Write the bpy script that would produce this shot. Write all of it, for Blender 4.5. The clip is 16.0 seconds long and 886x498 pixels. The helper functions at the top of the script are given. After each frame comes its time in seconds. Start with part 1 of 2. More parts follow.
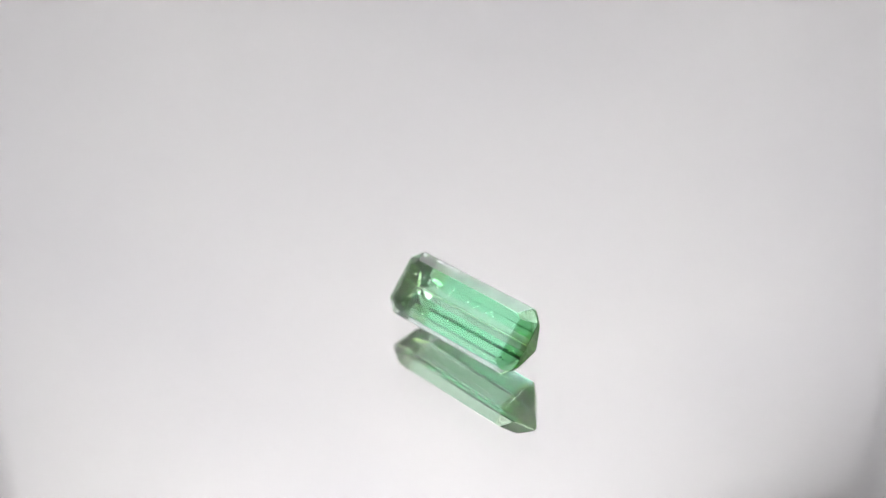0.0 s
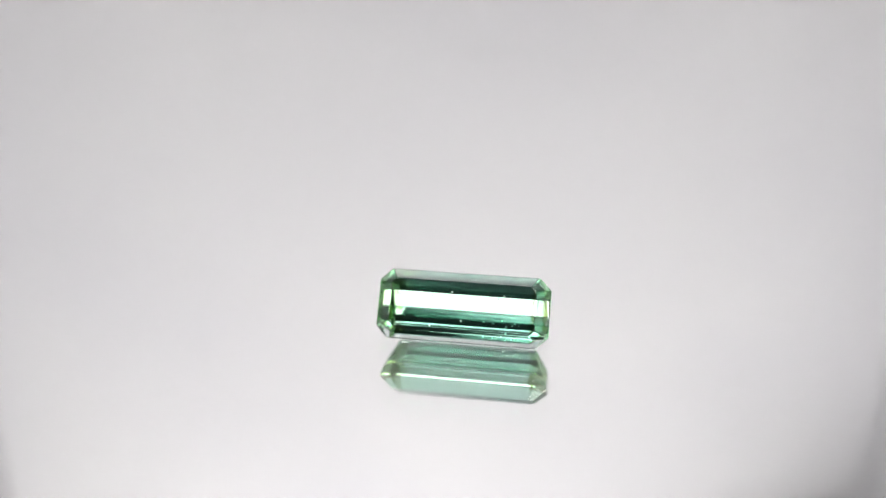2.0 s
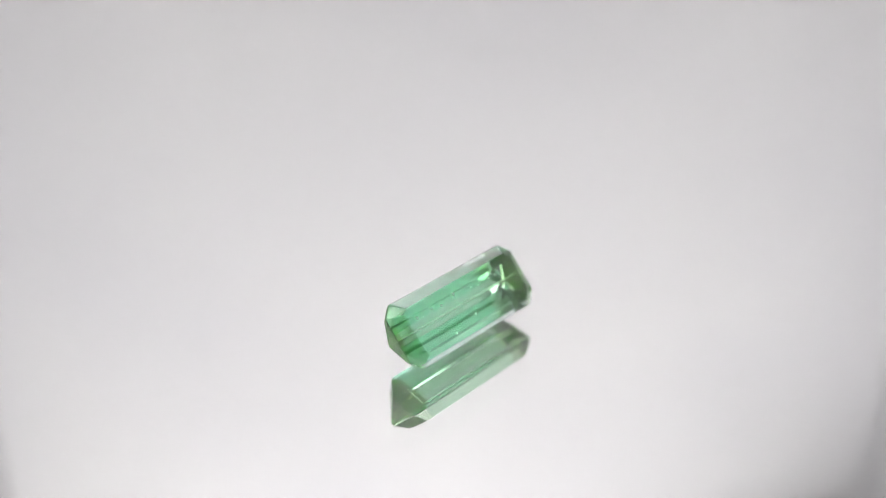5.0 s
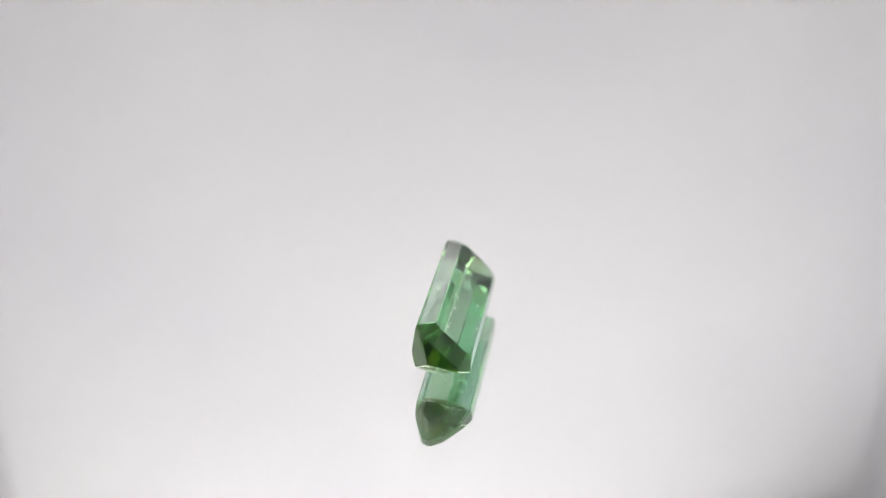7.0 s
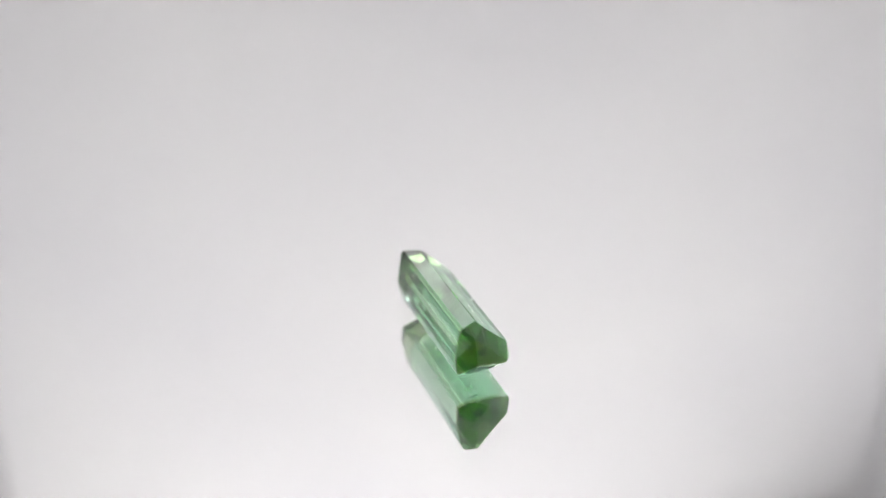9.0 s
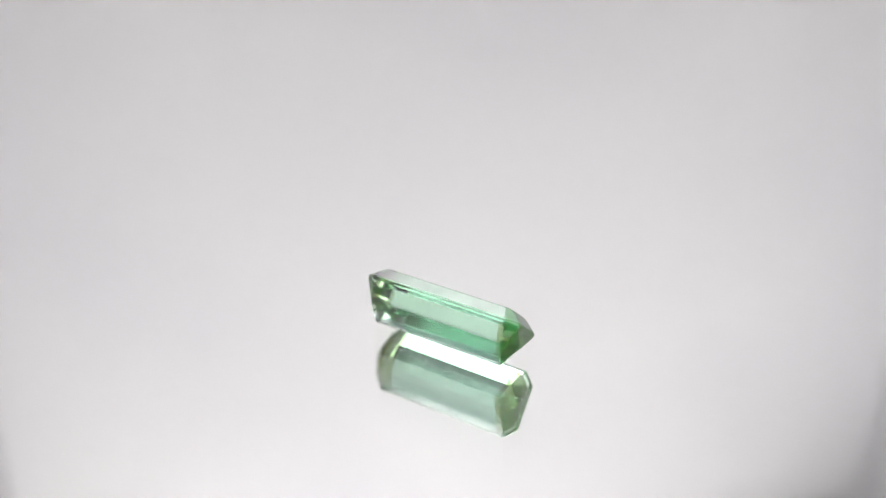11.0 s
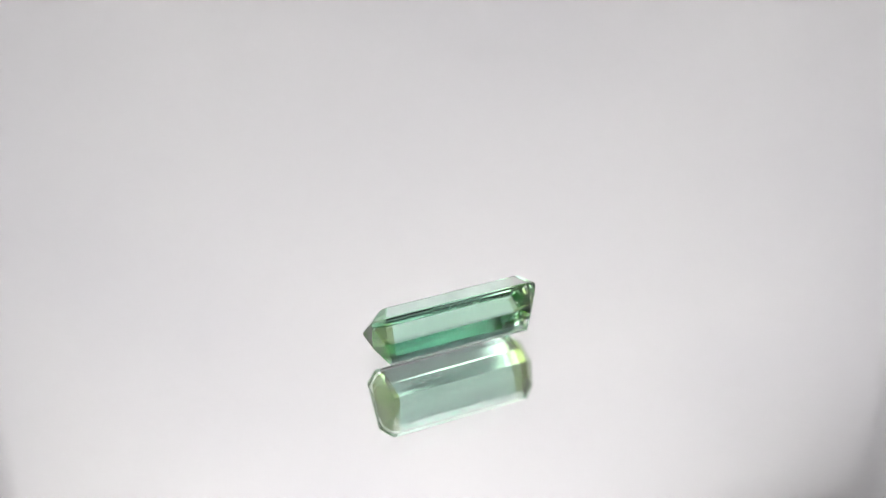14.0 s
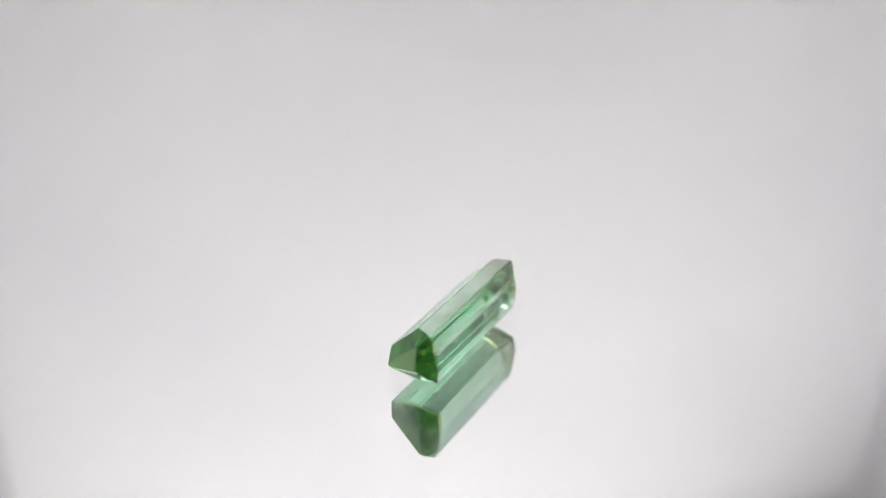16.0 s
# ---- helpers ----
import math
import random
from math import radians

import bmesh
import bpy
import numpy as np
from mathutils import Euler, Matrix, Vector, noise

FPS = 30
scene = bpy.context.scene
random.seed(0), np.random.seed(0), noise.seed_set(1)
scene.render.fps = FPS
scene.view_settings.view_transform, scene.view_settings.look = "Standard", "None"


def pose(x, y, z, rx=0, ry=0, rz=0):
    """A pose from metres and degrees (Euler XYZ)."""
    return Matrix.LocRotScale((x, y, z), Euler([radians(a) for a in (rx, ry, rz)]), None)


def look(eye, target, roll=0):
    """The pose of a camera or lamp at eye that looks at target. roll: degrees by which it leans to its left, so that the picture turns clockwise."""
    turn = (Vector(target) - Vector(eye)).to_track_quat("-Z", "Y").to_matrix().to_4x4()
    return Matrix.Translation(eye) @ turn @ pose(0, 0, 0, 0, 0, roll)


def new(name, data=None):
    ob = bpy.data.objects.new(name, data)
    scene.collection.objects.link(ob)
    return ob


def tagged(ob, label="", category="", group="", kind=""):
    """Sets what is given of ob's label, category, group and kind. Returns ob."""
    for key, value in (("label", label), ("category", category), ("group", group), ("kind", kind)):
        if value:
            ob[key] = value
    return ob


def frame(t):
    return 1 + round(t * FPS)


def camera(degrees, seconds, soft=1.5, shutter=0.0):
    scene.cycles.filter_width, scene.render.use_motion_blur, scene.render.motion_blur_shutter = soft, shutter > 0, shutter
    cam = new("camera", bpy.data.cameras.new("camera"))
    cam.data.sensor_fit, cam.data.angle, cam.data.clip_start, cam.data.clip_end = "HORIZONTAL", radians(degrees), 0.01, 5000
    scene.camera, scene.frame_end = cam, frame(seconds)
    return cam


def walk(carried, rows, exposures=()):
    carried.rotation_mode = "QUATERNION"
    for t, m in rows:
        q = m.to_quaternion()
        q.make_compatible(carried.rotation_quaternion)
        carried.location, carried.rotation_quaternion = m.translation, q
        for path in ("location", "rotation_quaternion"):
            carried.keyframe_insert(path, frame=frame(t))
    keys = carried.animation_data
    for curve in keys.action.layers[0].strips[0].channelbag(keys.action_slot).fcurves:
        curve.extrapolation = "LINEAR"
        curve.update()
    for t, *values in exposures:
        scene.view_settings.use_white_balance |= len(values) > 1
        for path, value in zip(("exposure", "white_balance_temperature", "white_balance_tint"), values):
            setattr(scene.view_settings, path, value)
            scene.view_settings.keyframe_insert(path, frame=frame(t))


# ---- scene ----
# ---- camera: a macro view held still over the mirror ----
MM = 0.001
EYE = Vector((0.0, -0.05922, 0.04533))
VIEW = Vector((-0.011355, 0.839871, -0.542667))
cam = camera(45.63, 16.0, soft=0.5)
cam.data.dof.use_dof = True
cam.data.dof.focus_distance = 0.0706
cam.data.dof.aperture_fstop = 15.0
HOLD = look(EYE, EYE + VIEW, -1.69)
walk(cam, [(0.0, HOLD), (16.0, HOLD)])
scene.view_settings.exposure = 0.0
# light winds many times through a cut stone over a mirror
scene.cycles.max_bounces = 32
scene.cycles.glossy_bounces = 24
scene.cycles.transmission_bounces = 24
scene.cycles.transparent_max_bounces = 128

# turntable: degrees at the start, degrees a second; the stone's place on it (metres)
TURN0, RATE = -44.36, 17.555
STONE_X, STONE_Y = 0.00050, -0.00010


def turn(t):
    return TURN0 + RATE * t


# ---- world and lights ----
world = bpy.data.worlds.new("dim_room_air")
scene.world = world
world.use_nodes = True
world.node_tree.nodes["Background"].inputs["Color"].default_value = (0.55, 0.56, 0.6, 1)
world.node_tree.nodes["Background"].inputs["Strength"].default_value = 0.05


def area_lamp(name, eye, target, size_x, size_y, watts, color):
    data = bpy.data.lights.new(name, "AREA")
    data.shape, data.size, data.size_y = "RECTANGLE", size_x, size_y
    data.energy, data.color = watts, color
    ob = new(name, data)
    ob.matrix_world = look(eye, target)
    return ob


# unseen lamps added outside the tent: behind its back cloth, beside it and over its top
area_lamp("back_lamp", (-0.02, 0.52, 0.40), (-0.02, 0.25, 0.26), 0.26, 0.26, 5.45, (0.988, 0.964, 0.95))
# the low back and side ones are fills that brighten cloth the stone shows
area_lamp("low_back_fill", (-0.02, 0.46, 0.03), (-0.02, 0.25, 0.0), 0.30, 0.06, 0.03, (1.0, 0.958, 0.955))
area_lamp("side_fill", (-0.40, -0.04, 0.16), (-0.18, -0.04, 0.13), 0.15, 0.2, 2.8, (1.0, 0.975, 0.97))
area_lamp("side_fill", (0.36, 0.07, 0.09), (0.16, 0.05, 0.07), 0.12, 0.14, 1.45, (1.0, 0.975, 0.97))
area_lamp("top_lamp", (0.0, 0.0, 0.70), (0.0, 0.0, 0.36), 0.4, 0.4, 0.8, (1.0, 0.975, 0.97))

# ring lamp: place, radii and glow
RING_X, RING_Y, RING_Z, RING_IN, RING_OUT, GLOW = 0.0, 0.0, 0.24, 0.090, 0.149, 4.25

# ---- materials ----
def material(name):
    m = bpy.data.materials.new(name)
    m.use_nodes = True
    t = m.node_tree
    t.nodes.clear()
    out = t.nodes.new("ShaderNodeOutputMaterial")
    return m, t, out


def noise_node(t, scale, detail=4.0, rough=0.55, coords="Object"):
    co = t.nodes.new("ShaderNodeTexCoord")
    n = t.nodes.new("ShaderNodeTexNoise")
    n.inputs["Scale"].default_value = scale
    n.inputs["Detail"].default_value = detail
    n.inputs["Roughness"].default_value = rough
    t.links.new(co.outputs[coords], n.inputs["Vector"])
    return n


def ramp(t, source, stops):
    r = t.nodes.new("ShaderNodeValToRGB")
    el = r.color_ramp.elements
    while len(el) < len(stops):
        el.new(0.5)
    for e, (at, c) in zip(el, stops):
        e.position, e.color = at, (*c, 1)
    t.links.new(source, r.inputs[0])
    return r


def plain(name, color, rough=0.6, metal=0.0, vary=0.08, scale=40.0, bump=0.0):
    m, t, out = material(name)
    b = t.nodes.new("ShaderNodeBsdfPrincipled")
    n = noise_node(t, scale)
    lo = tuple(c * (1 - vary) for c in color)
    hi = tuple(min(1, c * (1 + vary)) for c in color)
    r = ramp(t, n.outputs[0], [(0.3, lo), (0.7, hi)])
    t.links.new(r.outputs[0], b.inputs["Base Color"])
    b.inputs["Roughness"].default_value = rough
    b.inputs["Metallic"].default_value = metal
    if bump:
        bp = t.nodes.new("ShaderNodeBump")
        bp.inputs["Strength"].default_value = bump
        bp.inputs["Distance"].default_value = 0.0005
        t.links.new(n.outputs[0], bp.inputs["Height"])
        t.links.new(bp.outputs[0], b.inputs["Normal"])
    t.links.new(b.outputs[0], out.inputs[0])
    return m


def cloth_material():
    """White diffusing tent cloth: scatters and lets light through."""
    m, t, out = material("white_tent_cloth")
    n = noise_node(t, 9.0, 3.0)
    r = ramp(t, n.outputs[0], [(0.3, (0.80, 0.795, 0.81)), (0.7, (0.84, 0.835, 0.84))])
    d = t.nodes.new("ShaderNodeBsdfDiffuse")
    tr = t.nodes.new("ShaderNodeBsdfTranslucent")
    mix = t.nodes.new("ShaderNodeMixShader")
    mix.inputs[0].default_value = 0.45
    t.links.new(r.outputs[0], d.inputs["Color"])
    t.links.new(r.outputs[0], tr.inputs["Color"])
    t.links.new(d.outputs[0], mix.inputs[1])
    t.links.new(tr.outputs[0], mix.inputs[2])
    t.links.new(mix.outputs[0], out.inputs[0])
    return m


def led_material():
    m, t, out = material("lit_led_diffuser")
    e = t.nodes.new("ShaderNodeEmission")
    e.inputs["Color"].default_value = (1.0, 0.975, 0.965, 1)
    e.inputs["Strength"].default_value = GLOW
    t.links.new(e.outputs[0], out.inputs[0])
    return m


def gem_material(name, rough, line_scale, line_strength, line_way, scatter=0.0):
    """Green tourmaline: mint across the prism, dark olive along its length."""
    m, t, out = material(name)
    geo = t.nodes.new("ShaderNodeTexCoord")
    sep = t.nodes.new("ShaderNodeSeparateXYZ")
    t.links.new(geo.outputs["Normal"], sep.inputs[0])
    ab = t.nodes.new("ShaderNodeMath")
    ab.operation = "ABSOLUTE"
    t.links.new(sep.outputs[0], ab.inputs[0])
    r = ramp(t, ab.outputs[0], [(0.25, GEM_SIDE), (0.75, GEM_END)])
    g = t.nodes.new("ShaderNodeBsdfGlass")
    g.inputs["IOR"].default_value = 1.63
    g.inputs["Roughness"].default_value = rough
    t.links.new(r.outputs[0], g.inputs["Color"])
    # polishing lines, hair-fine
    w = t.nodes.new("ShaderNodeTexWave")
    w.inputs["Scale"].default_value = line_scale
    w.inputs["Distortion"].default_value = 6.0
    w.inputs["Detail"].default_value = 3.0
    w.bands_direction = "X"
    co = t.nodes.new("ShaderNodeTexCoord")
    along = t.nodes.new("ShaderNodeVectorMath")
    along.operation = "DOT_PRODUCT"
    along.inputs[1].default_value = line_way
    t.links.new(co.outputs["Object"], along.inputs[0])
    t.links.new(along.outputs["Value"], w.inputs["Vector"])
    bp = t.nodes.new("ShaderNodeBump")
    bp.inputs["Strength"].default_value = line_strength
    bp.inputs["Distance"].default_value = 0.00001
    t.links.new(w.outputs["Fac"], bp.inputs["Height"])
    t.links.new(bp.outputs[0], g.inputs["Normal"])
    if not scatter:
        t.links.new(g.outputs[0], out.inputs[0])
        return m
    # scratches along the prism throw white light across it, in streaks and patches
    d = t.nodes.new("ShaderNodeBsdfAnisotropic")
    d.inputs["Color"].default_value = (0.86, 0.86, 0.88, 1)
    d.inputs["Roughness"].default_value = 0.36
    d.inputs["Anisotropy"].default_value = 0.68
    prism = t.nodes.new("ShaderNodeVectorTransform")
    prism.vector_type, prism.convert_from, prism.convert_to = "VECTOR", "OBJECT", "WORLD"
    prism.inputs[0].default_value = (1.0, 0.0, 0.0)
    t.links.new(prism.outputs[0], d.inputs["Tangent"])
    n = noise_node(t, 450.0, 3.0)
    patch = t.nodes.new("ShaderNodeMapRange")
    patch.inputs[1].default_value, patch.inputs[2].default_value = 0.35, 0.65
    patch.inputs[3].default_value, patch.inputs[4].default_value = 0.8 * scatter, scatter
    t.links.new(n.outputs[0], patch.inputs[0])
    lines = t.nodes.new("ShaderNodeMapRange")
    lines.inputs[3].default_value, lines.inputs[4].default_value = 0.9, 1.0
    t.links.new(w.outputs["Fac"], lines.inputs[0])
    mul = t.nodes.new("ShaderNodeMath")
    mul.operation = "MULTIPLY"
    t.links.new(patch.outputs[0], mul.inputs[0])
    t.links.new(lines.outputs[0], mul.inputs[1])
    mix = t.nodes.new("ShaderNodeMixShader")
    t.links.new(mul.outputs[0], mix.inputs[0])
    t.links.new(g.outputs[0], mix.inputs[1])
    t.links.new(d.outputs[0], mix.inputs[2])
    t.links.new(mix.outputs[0], out.inputs[0])
    return m


def core_material():
    """An added inner shell tints passing light: mint across the prism, dark olive along its length; it bends no light.
    """
    m, t, out = material("green_tint_shell")
    co = t.nodes.new("ShaderNodeTexCoord")
    sep = t.nodes.new("ShaderNodeSeparateXYZ")
    t.links.new(co.outputs["Normal"], sep.inputs[0])
    ab = t.nodes.new("ShaderNodeMath")
    ab.operation = "ABSOLUTE"
    t.links.new(sep.outputs[0], ab.inputs[0])
    # only the ends below the girdle carry the olive
    up = t.nodes.new("ShaderNodeVectorMath")
    up.operation = "DOT_PRODUCT"
    up.inputs[1].default_value = (0.0, -0.717, 0.697)
    t.links.new(co.outputs["Normal"], up.inputs[0])
    below = t.nodes.new("ShaderNodeMapRange")
    below.inputs[1].default_value, below.inputs[2].default_value = 0.3, 0.9
    below.inputs[3].default_value, below.inputs[4].default_value = 1.0, 0.05
    t.links.new(up.outputs["Value"], below.inputs[0])
    mul = t.nodes.new("ShaderNodeMath")
    mul.operation = "MULTIPLY"
    t.links.new(ab.outputs[0], mul.inputs[0])
    t.links.new(below.outputs[0], mul.inputs[1])
    r = ramp(t, mul.outputs[0], [(0.1, CORE_SIDE), (0.7, CORE_END)])
    tr = t.nodes.new("ShaderNodeBsdfTransparent")
    t.links.new(r.outputs[0], tr.inputs["Color"])
    t.links.new(tr.outputs[0], out.inputs[0])
    return m


def tint_plane_material():
    """Faint olive tint of the planes added across the crystal's long axis."""
    m, t, out = material("olive_tint_plane")
    tr = t.nodes.new("ShaderNodeBsdfTransparent")
    tr.inputs["Color"].default_value = (*PLANE_TINT, 1)
    t.links.new(tr.outputs[0], out.inputs[0])
    return m


def glass_material():
    m, t, out = material("clear_float_glass")
    g = t.nodes.new("ShaderNodeBsdfGlass")
    g.inputs["IOR"].default_value = 1.5
    g.inputs["Roughness"].default_value = 0.0
    g.inputs["Color"].default_value = (0.995, 0.997, 0.995, 1)
    t.links.new(g.outputs[0], out.inputs[0])
    return m


def silver_material():
    m, t, out = material("silvered_backing")
    g = t.nodes.new("ShaderNodeBsdfGlossy")
    g.inputs["Roughness"].default_value = 0.0
    g.inputs["Color"].default_value = (0.97, 0.97, 0.972, 1)
    t.links.new(g.outputs[0], out.inputs[0])
    return m


GEM_SIDE = (0.962, 0.99, 0.98)
GEM_END = (0.95, 0.985, 0.955)
CORE_SIDE = (0.80, 0.942, 0.906)
PLANE_TINT = (0.960, 0.972, 0.900)
CORE_END = (0.48, 0.55, 0.31)
M_GEM = gem_material("green_tourmaline", 0.0, 800.0, 0.03, (0.0, 0.9, 0.45))
M_GEM_WORN = gem_material("scratched_tourmaline_facet", 0.02, 3800.0, 0.02, (0.28, 0.95, 0.1), 0.48)
M_CORE = core_material()
M_TINT_PLANE = tint_plane_material()
M_LED = led_material()
M_GLASS = glass_material()
M_SILVER = silver_material()
M_CLOTH = cloth_material()
M_PLASTIC = plain("white_turntable_plastic", (0.78, 0.78, 0.78), 0.35)
M_ROOM = plain("dark_grey_room_paint", (0.11, 0.11, 0.115), 0.9, scale=3.0)
M_BLOCK = plain("grey_block_cloth", (0.24, 0.24, 0.24), 0.9)
M_RING_BLOCK = plain("grey_ring_block", (0.40, 0.40, 0.41), 0.6)
M_DUST = plain("pale_dust", (0.55, 0.55, 0.54), 0.9)
M_FLECK = plain("white_inclusion", (0.85, 0.9, 0.86), 0.6)
M_FRAME = plain("black_tent_rod", (0.03, 0.03, 0.03), 0.5)


def mesh_from(bm, name, mat):
    me = bpy.data.meshes.new(name)
    bm.normal_update()
    bm.to_mesh(me)
    bm.free()
    me.materials.append(mat)
    return me


def part(name, bm, mat, parent=None, label=""):
    ob = new(name, mesh_from(bm, name, mat))
    if parent is not None:
        ob.parent = parent
    if label:
        tagged(ob, label)
    return ob


def box(bm, x0, x1, y0, y1, z0, z1):
    m = Matrix.LocRotScale(((x0 + x1) / 2, (y0 + y1) / 2, (z0 + z1) / 2), None, (x1 - x0, y1 - y0, z1 - z0))
    bmesh.ops.create_cube(bm, size=1.0, matrix=m)


def disc(bm, radius, z0, z1, n=128, chamfer=0.0):
    """A round slab with a chamfered rim."""
    prof = [(radius - chamfer, z0), (radius, z0 + chamfer), (radius, z1 - chamfer), (radius - chamfer, z1)] if chamfer else [(radius, z0), (radius, z1)]
    rings = []
    for r, z in prof:
        rings.append([bm.verts.new((r * math.cos(2 * math.pi * i / n), r * math.sin(2 * math.pi * i / n), z)) for i in range(n)])
    bm.faces.new(rings[0][::-1])
    bm.faces.new(rings[-1])
    for a, b in zip(rings, rings[1:]):
        for i in range(n):
            j = (i + 1) % n
            bm.faces.new((a[i], a[j], b[j], b[i]))


# ---- the room and the light tent ----
XL, XR, YF, YB, TOP, LOW, BAND_L, BAND_R = -0.185, 0.163, -0.20, 0.25, 0.36, -0.032, 0.312, 0.283


def upright_slab(bm, corners, y0, y1):
    """A slab standing in the x-z plane, from four corners (x, z)."""
    near = [bm.verts.new((x, y0, z)) for x, z in corners]
    far = [bm.verts.new((x, y1, z)) for x, z in corners]
    bm.faces.new(near)
    bm.faces.new(far[::-1])
    for i in range(4):
        j = (i + 1) % 4
        bm.faces.new((near[j], near[i], far[i], far[j]))
    bmesh.ops.recalc_face_normals(bm, faces=bm.faces[:])


def build_tent():
    tent = new("light_tent")
    tagged(tent, "white cloth photo light tent open at the front", "light tent", kind="structure")
    th = 0.0012
    # an added dark band tops the back cloth, lower towards one side, to darken it
    bm = bmesh.new(); upright_slab(bm, ((XL, LOW), (XR, LOW), (XR, BAND_R), (XL, BAND_L)), YB, YB + th); part("back_cloth", bm, M_CLOTH, tent)
    bm = bmesh.new(); upright_slab(bm, ((XL, BAND_L), (XR, BAND_R), (XR, TOP), (XL, TOP)), YB, YB + th); part("dark_band", bm, M_BLOCK, tent, "grey band added to darken the tent's upper back")
    bm = bmesh.new(); box(bm, XL - th, XL, YF, YB, LOW, TOP); part("side_cloth", bm, M_CLOTH, tent)
    bm = bmesh.new(); box(bm, XR, XR + th, YF, YB, LOW, TOP); part("side_cloth", bm, M_CLOTH, tent)
    bm = bmesh.new(); box(bm, XL, XR, YF, YB, TOP, TOP + th); part("top_cloth", bm, M_CLOTH, tent)
    bm = bmesh.new(); box(bm, XL, XR, YF, YB, LOW - th, LOW); part("bottom_cloth", bm, M_CLOTH, tent)
    # an added unseen sheet behind the back cloth, before its lamp, shades one side softly
    bm = bmesh.new(); upright_slab(bm, ((0.225, 0.18), (0.34, 0.18), (0.34, 0.46), (-0.03, 0.46)), 0.335, 0.335 + th); part("rear_blocker", bm, M_BLOCK, tent, "unseen grey sheet added to shade one side of the back cloth")
    return tent


def build_room():
    """A small dim room; the tent stands on its grey worktop floor."""
    half, top, low = 0.85, 0.95, LOW - 0.0014
    bm = bmesh.new(); box(bm, -half, half, -half, half, low - 0.04, low)
    tagged(part("floor", bm, M_ROOM), "dark grey painted worktop under the light tent", "floor", kind="structure")
    bm = bmesh.new(); box(bm, -half, half, -half, half, top, top + 0.04)
    tagged(part("ceiling", bm, M_ROOM), "dark grey ceiling of the dim room", "ceiling", kind="structure")
    for name, b in (("wall_north", (-half, half, half, half + 0.04)), ("wall_south", (-half, half, -half - 0.04, -half)),
                    ("wall_east", (half, half + 0.04, -half, half)), ("wall_west", (-half - 0.04, -half, -half, half))):
        bm = bmesh.new(); box(bm, *b, low, top)
        tagged(part(name, bm, M_ROOM), "plain dark grey wall of the dim room", "wall", kind="structure")


# ---- the ring lamp under the tent's top ----
def ring(bm, r0, r1, z0, z1, n=96):
    """A flat ring of square section."""
    loops = [[bm.verts.new((r * math.cos(2 * math.pi * i / n), r * math.sin(2 * math.pi * i / n), z)) for i in range(n)] for r, z in ((r0, z0), (r1, z0), (r1, z1), (r0, z1))]
    for a, b in zip(loops, loops[1:] + loops[:1]):
        for i in range(n):
            j = (i + 1) % n
            bm.faces.new((a[i], a[j], b[j], b[i]))
    bmesh.ops.recalc_face_normals(bm, faces=bm.faces[:])


def build_ring_lamp():
    lamp = new("ring_lamp")
    tagged(lamp, "lit white ring lamp hanging under the tent top", "ring lamp")
    lamp.location = (RING_X, RING_Y, RING_Z)
    bm = bmesh.new(); ring(bm, RING_IN, RING_OUT, 0.0, 0.004); part("diffuser", bm, M_LED, lamp, "glowing white diffuser")
    bm = bmesh.new(); ring(bm, RING_IN - 0.004, RING_OUT + 0.004, 0.0042, 0.022); part("housing", bm, M_PLASTIC, lamp, "white plastic lamp housing")
    # an added grey blocker hides part of the glow from the stone
    bm = bmesh.new(); box(bm, -0.092, 0.052, 0.1035, 0.160, -0.004, -0.0005)
    bmesh.ops.bevel(bm, geom=bm.edges[:], offset=0.001, segments=1, affect="EDGES")
    part("ring_blocker", bm, M_RING_BLOCK, lamp, "unseen grey plate added to block part of the ring")
    for k in range(4):
        a = radians(45 + 90 * k)
        r = (RING_IN + RING_OUT) / 2
        bm = bmesh.new()
        bmesh.ops.create_cone(bm, cap_ends=True, segments=8, radius1=0.0012, radius2=0.0012, depth=TOP - RING_Z - 0.022,
                              matrix=Matrix.Translation((r * math.cos(a), r * math.sin(a), 0.022 + (TOP - RING_Z - 0.022) / 2)))
        part("hanger_rod", bm, M_FRAME, lamp, "thin black hanger rod")
    return lamp


# ---- the mirrored turntable ----
GLASS = 2.36 * MM
DISC_R = 0.125


def build_turntable():
    base = new("turntable")
    tagged(base, "round white display turntable with a mirrored glass top", "turntable")
    base.location = (0, 0, 0)
    bm = bmesh.new(); disc(bm, DISC_R, -GLASS, 0.0, chamfer=0.0004); part("glass_pane", bm, M_GLASS, base, "clear glass of the mirror top")
    bm = bmesh.new(); disc(bm, DISC_R - 0.0005, -GLASS - 0.0002, -GLASS - 0.00002); part("mirror_backing", bm, M_SILVER, base, "bright silvered mirror layer")
    bm = bmesh.new(); disc(bm, DISC_R + 0.003, -0.018, -GLASS - 0.0003, chamfer=0.001); part("platter", bm, M_PLASTIC, base, "white plastic platter")
    return base


def build_turntable_foot():
    bm = bmesh.new(); disc(bm, 0.075, LOW, -0.0182, chamfer=0.002)
    return tagged(part("display_stand", bm, M_PLASTIC), "low round white plastic stand on the white cloth", "stand")


# ---- the stone ----
def octagon(a, b, c, w):
    return [(a - c, -b, w), (a, c - b, w), (a, b - c, w), (a - c, b, w), (c - a, b, w), (-a, b - c, w), (-a, c - b, w), (c - a, -b, w)]


TILT = Matrix.Rotation(math.atan2(0.712, 0.692), 4, "X")


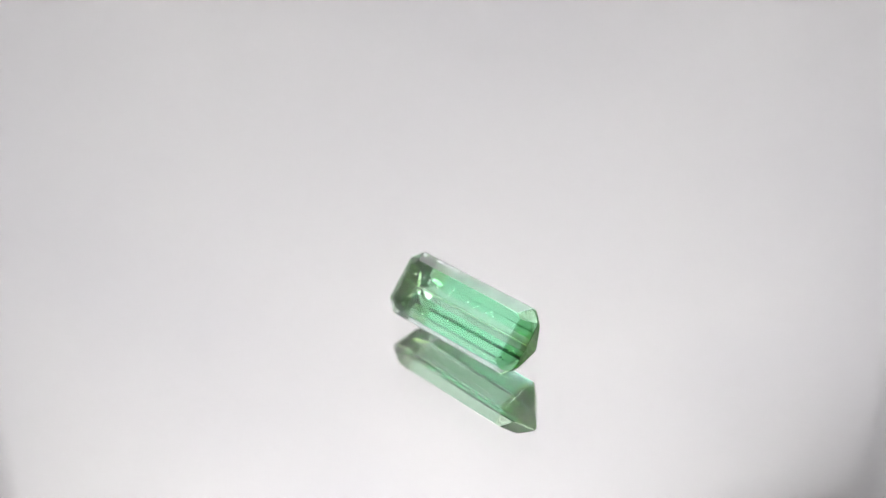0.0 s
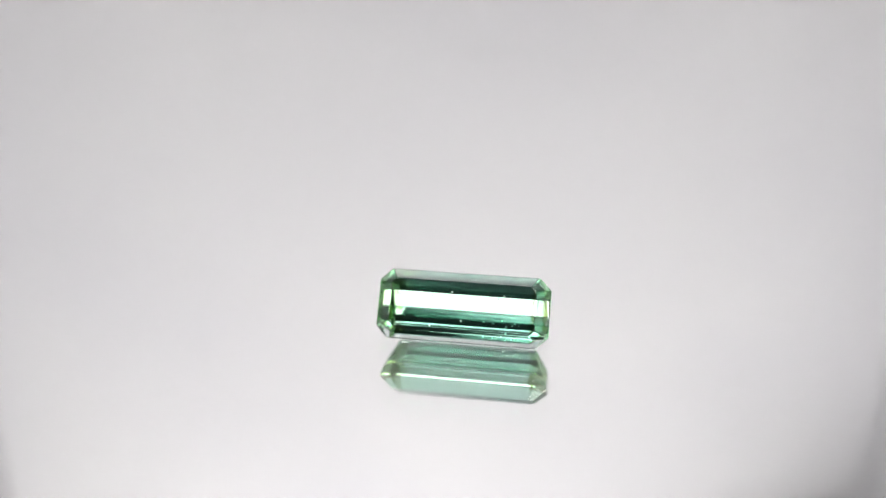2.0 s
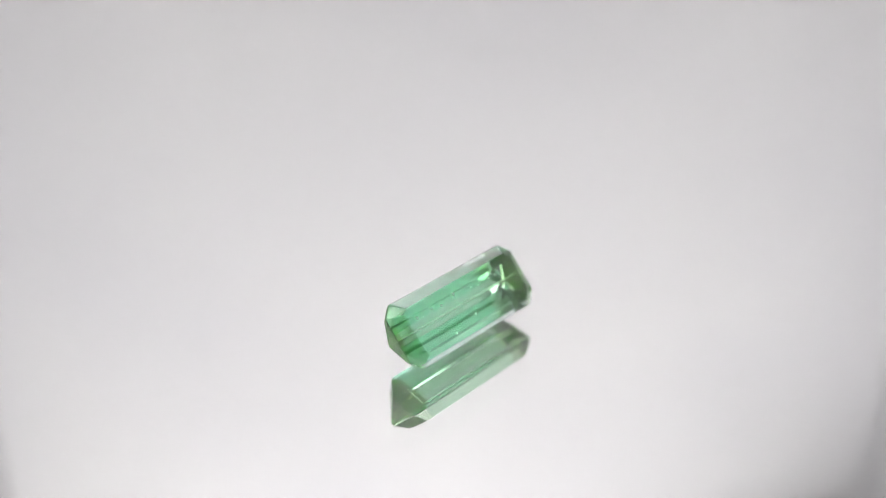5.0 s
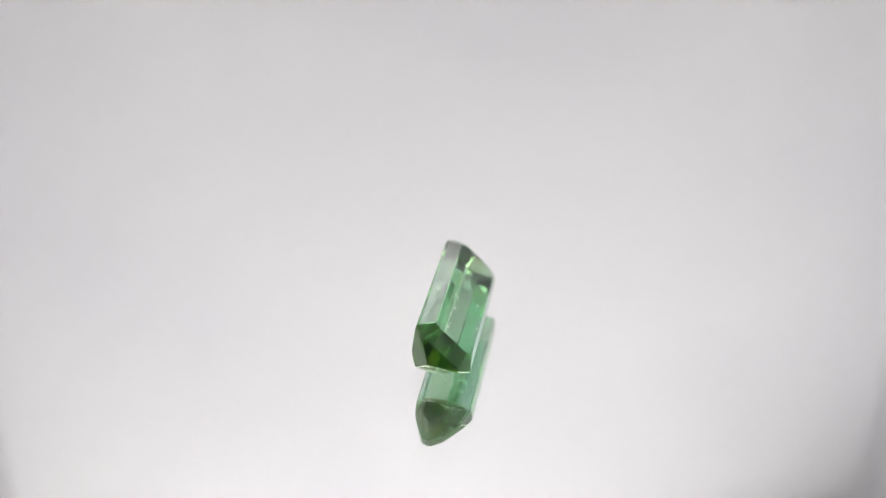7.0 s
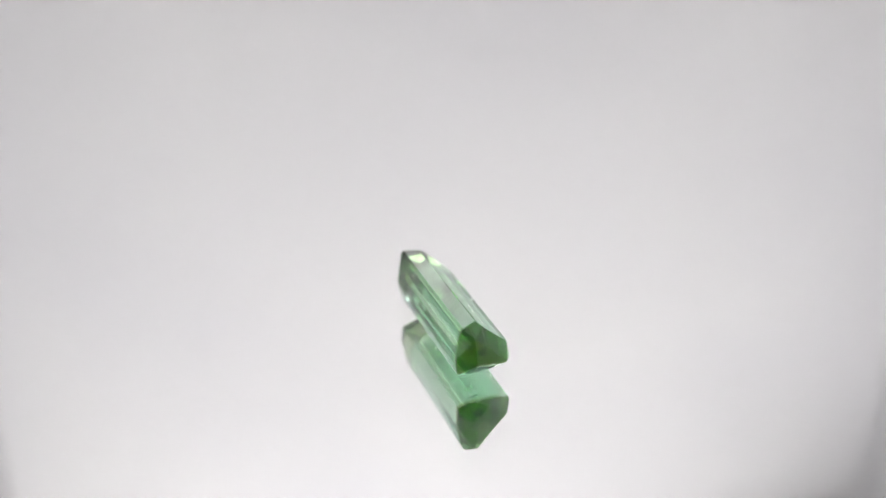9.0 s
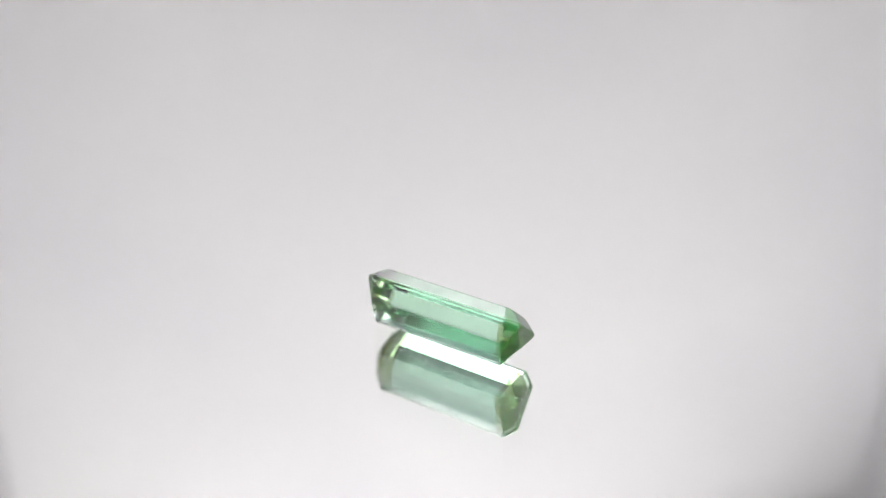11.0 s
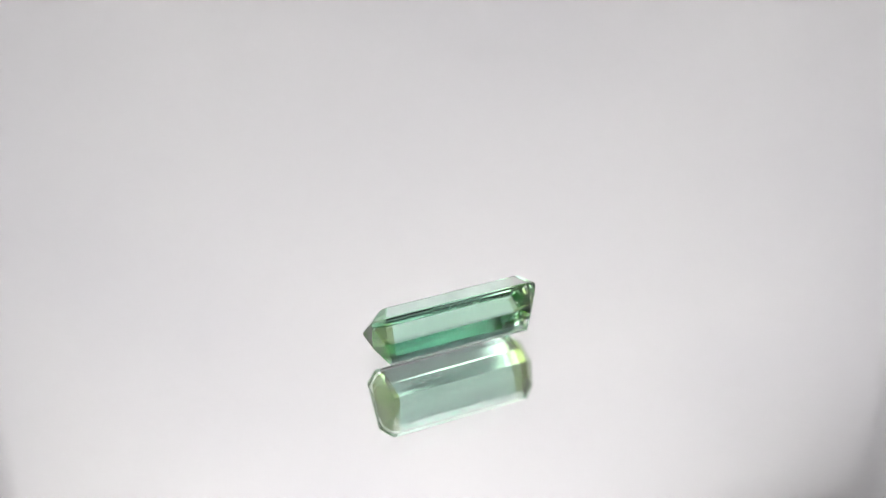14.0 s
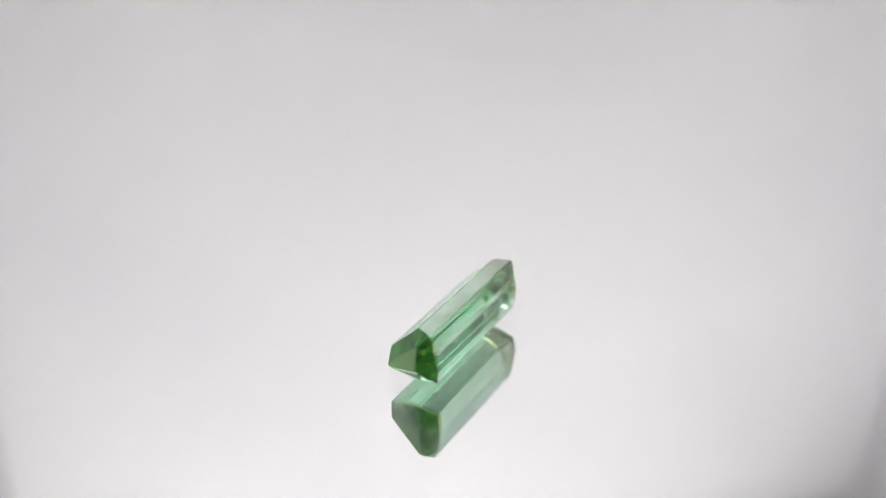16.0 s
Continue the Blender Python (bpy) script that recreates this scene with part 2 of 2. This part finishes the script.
def stone_hull(grow_u, grow_v, bevel):
    """The long step-cut octagon with a keel, in millimetres, grown or shrunk about its middle."""
    pts = octagon(5.04, 1.66, 0.35, 0.807) + octagon(6.0, 2.45, 0.81, 0.0) + octagon(6.0, 2.45, 0.81, -0.24)
    for sx in (1, -1):
        # two pavilion steps on each long side, cut a little unevenly, then the keel and the tip of the end
        pts += [(4.80 * sx, 1.809, -1.197), (4.80 * sx, -1.865, -1.184), (5.157 * sx, 1.10, -2.097), (5.157 * sx, -1.12, -2.113)]
        pts += [(5.02 * sx, 0.0, -2.949), (5.95 * sx, 0.0, -1.458)]
    bm = bmesh.new()
    for u, v, w in pts:
        bm.verts.new((u * grow_u, v * grow_v, (w + 0.8) * grow_v - 0.8))
    bmesh.ops.convex_hull(bm, input=bm.verts[:])
    bmesh.ops.delete(bm, geom=[v for v in bm.verts if not v.link_faces], context="VERTS")
    bmesh.ops.dissolve_limit(bm, angle_limit=radians(1.5), verts=bm.verts[:], edges=bm.edges[:])
    if bevel:
        bmesh.ops.bevel(bm, geom=bm.edges[:], offset=bevel, segments=1, affect="EDGES")
    bm.normal_update()
    return bm


def settle(bm, low):
    """Tilts the stone to its rest and sets its lowest edge on the glass, in metres."""
    bmesh.ops.transform(bm, matrix=TILT, verts=bm.verts[:])
    if low is None:
        low = min(v.co.z for v in bm.verts)
    for v in bm.verts:
        v.co = (v.co - Vector((0, 0, low))) * MM + Vector((0, 0, 0.00001))
    bmesh.ops.recalc_face_normals(bm, faces=bm.faces[:])
    return low


def fleck(bm, at, size, stretch=1.0):
    """One crumb of dust or one inclusion, an uneven little lump."""
    m = Matrix.Translation([c * MM for c in at]) @ Euler([random.uniform(0, 6.28) for _ in range(3)]).to_matrix().to_4x4()
    made = bmesh.ops.create_icosphere(bm, subdivisions=1, radius=size * MM, matrix=m @ Matrix.Diagonal((stretch, 1, 0.7, 1)))
    for v in made["verts"]:
        v.co += Vector([random.uniform(-0.25, 0.25) * size * MM for _ in range(3)])


def build_stone():
    bm = stone_hull(1.0, 1.0, 0.055)
    # the upper long bevel facet keeps its polishing scratches
    for f in bm.faces:
        if f.normal.dot(Vector((0, 0.722, 0.692))) > 0.995:
            f.material_index = 1
    low = settle(bm, None)
    gem = part("gemstone", bm, M_GEM)
    gem.data.materials.append(M_GEM_WORN)
    tagged(gem, "long mint green step-cut tourmaline lying tilted on a mirror", "gemstone")
    bm = stone_hull(0.91, 0.79, 0.0)
    settle(bm, low)
    part("tint_shell", bm, M_CORE, gem, "added inner shell that tints light through the stone")
    # added planes across the long axis, each the inner shell's section, tint light along it
    bm = bmesh.new()
    for k in range(24):
        cut = stone_hull(0.88, 0.76, 0.0)
        at = (-4.83 + 0.42 * k, 0, 0)
        bmesh.ops.bisect_plane(cut, geom=cut.verts[:] + cut.edges[:] + cut.faces[:], plane_co=at, plane_no=(1, 0, 0), clear_inner=True, clear_outer=True)
        middle = Vector((at[0], 0, -0.8))
        ring_pts = sorted((v.co.copy() for v in cut.verts), key=lambda p: math.atan2(p.z - middle.z, p.y))
        cut.free()
        if len(ring_pts) > 2:
            bm.faces.new([bm.verts.new(p) for p in ring_pts])
    settle(bm, low)
    part("tint_planes", bm, M_TINT_PLANE, gem, "added olive tint planes across the crystal")
    # dust on the table facet, pits on the rear facets
    bm = bmesh.new()
    for at in ((-4.27, -0.06, 3.36), (-3.8, -0.14, 3.28), (-2.91, 0.0, 3.42), (-2.13, -0.11, 3.31), (-2.01, -0.14, 3.28), (-0.88, -0.11, 3.31),
               (-0.77, 0.08, 3.51), (0.79, -0.06, 3.37), (1.41, -0.14, 3.28), (1.64, 0.0, 3.42), (2.45, -0.11, 3.31), (2.84, 0.05, 3.48),
               (3.11, -0.11, 3.31), (-2.1, -1.62, 1.77), (0.02, -1.29, 2.11)):
        fleck(bm, at, random.uniform(0.055, 0.09))
    part("dust_specks", bm, M_FLECK, gem, "white dust specks")
    bm = bmesh.new()
    for at in ((2.97, 2.27, 2.41), (2.78, 2.27, 2.42), (-0.61, 2.15, 3.16), (-1.98, 2.2, 3.02), (-4.15, 2.22, 2.97), (1.15, 2.05, 3.4),
               (2.68, 2.03, 3.47)):
        fleck(bm, at, random.uniform(0.03, 0.06))
    part("pits", bm, M_FLECK, gem, "pale pits in the polish")
    bm = bmesh.new()
    for at in ((3.85, 1.11, 0.07), (3.6, 1.21, 0.08), (3.38, 1.03, 0.06), (2.98, 0.9, 0.05), (2.64, 1.43, 0.1), (2.03, 1.13, 0.07), (1.41, 1.21, 0.08)):
        fleck(bm, at, random.uniform(0.03, 0.06), 2.0)
    part("chips", bm, M_FLECK, gem, "pale chips on the underside")
    bm = bmesh.new()
    fleck(bm, (-1.6, -0.45, 2.45), 0.035, 4.0)
    fleck(bm, (-0.4, 0.5, 2.2), 0.03, 3.0)
    part("needle_inclusion", bm, M_DUST, gem, "thin grey needle inside the stone")
    return gem


def build_dust():
    """Loose dust on the glass: it turns with the mirror."""
    bm = bmesh.new()
    for x, y, size in ((2.1, -5.1, 0.055), (-0.98, 2.05, 0.075), (-0.31, 2.38, 0.04), (-0.56, 2.55, 0.035), (-0.86, 1.75, 0.05)):
        fleck(bm, (x, y, size * 0.6), size)
    return tagged(part("dust", bm, M_DUST), "loose pale dust specks on the mirror glass", "dust", kind="stuff")


build_room()
build_tent()
build_ring_lamp()
table = build_turntable()
build_turntable_foot()
stone = build_stone()
dust = build_dust()


def motions():
    walk(table, [(0.5 * k, pose(0, 0, 0, 0, 0, turn(0.5 * k))) for k in range(33)])
    walk(dust, [(0.5 * k, pose(0, 0, 0, 0, 0, turn(0.5 * k))) for k in range(33)])
    rows = []
    for k in range(33):
        a = turn(0.5 * k)
        c, s = math.cos(radians(a)), math.sin(radians(a))
        rows.append((0.5 * k, pose(STONE_X * c - STONE_Y * s, STONE_X * s + STONE_Y * c, 0, 0, 0, a)))
    walk(stone, rows)


motions()
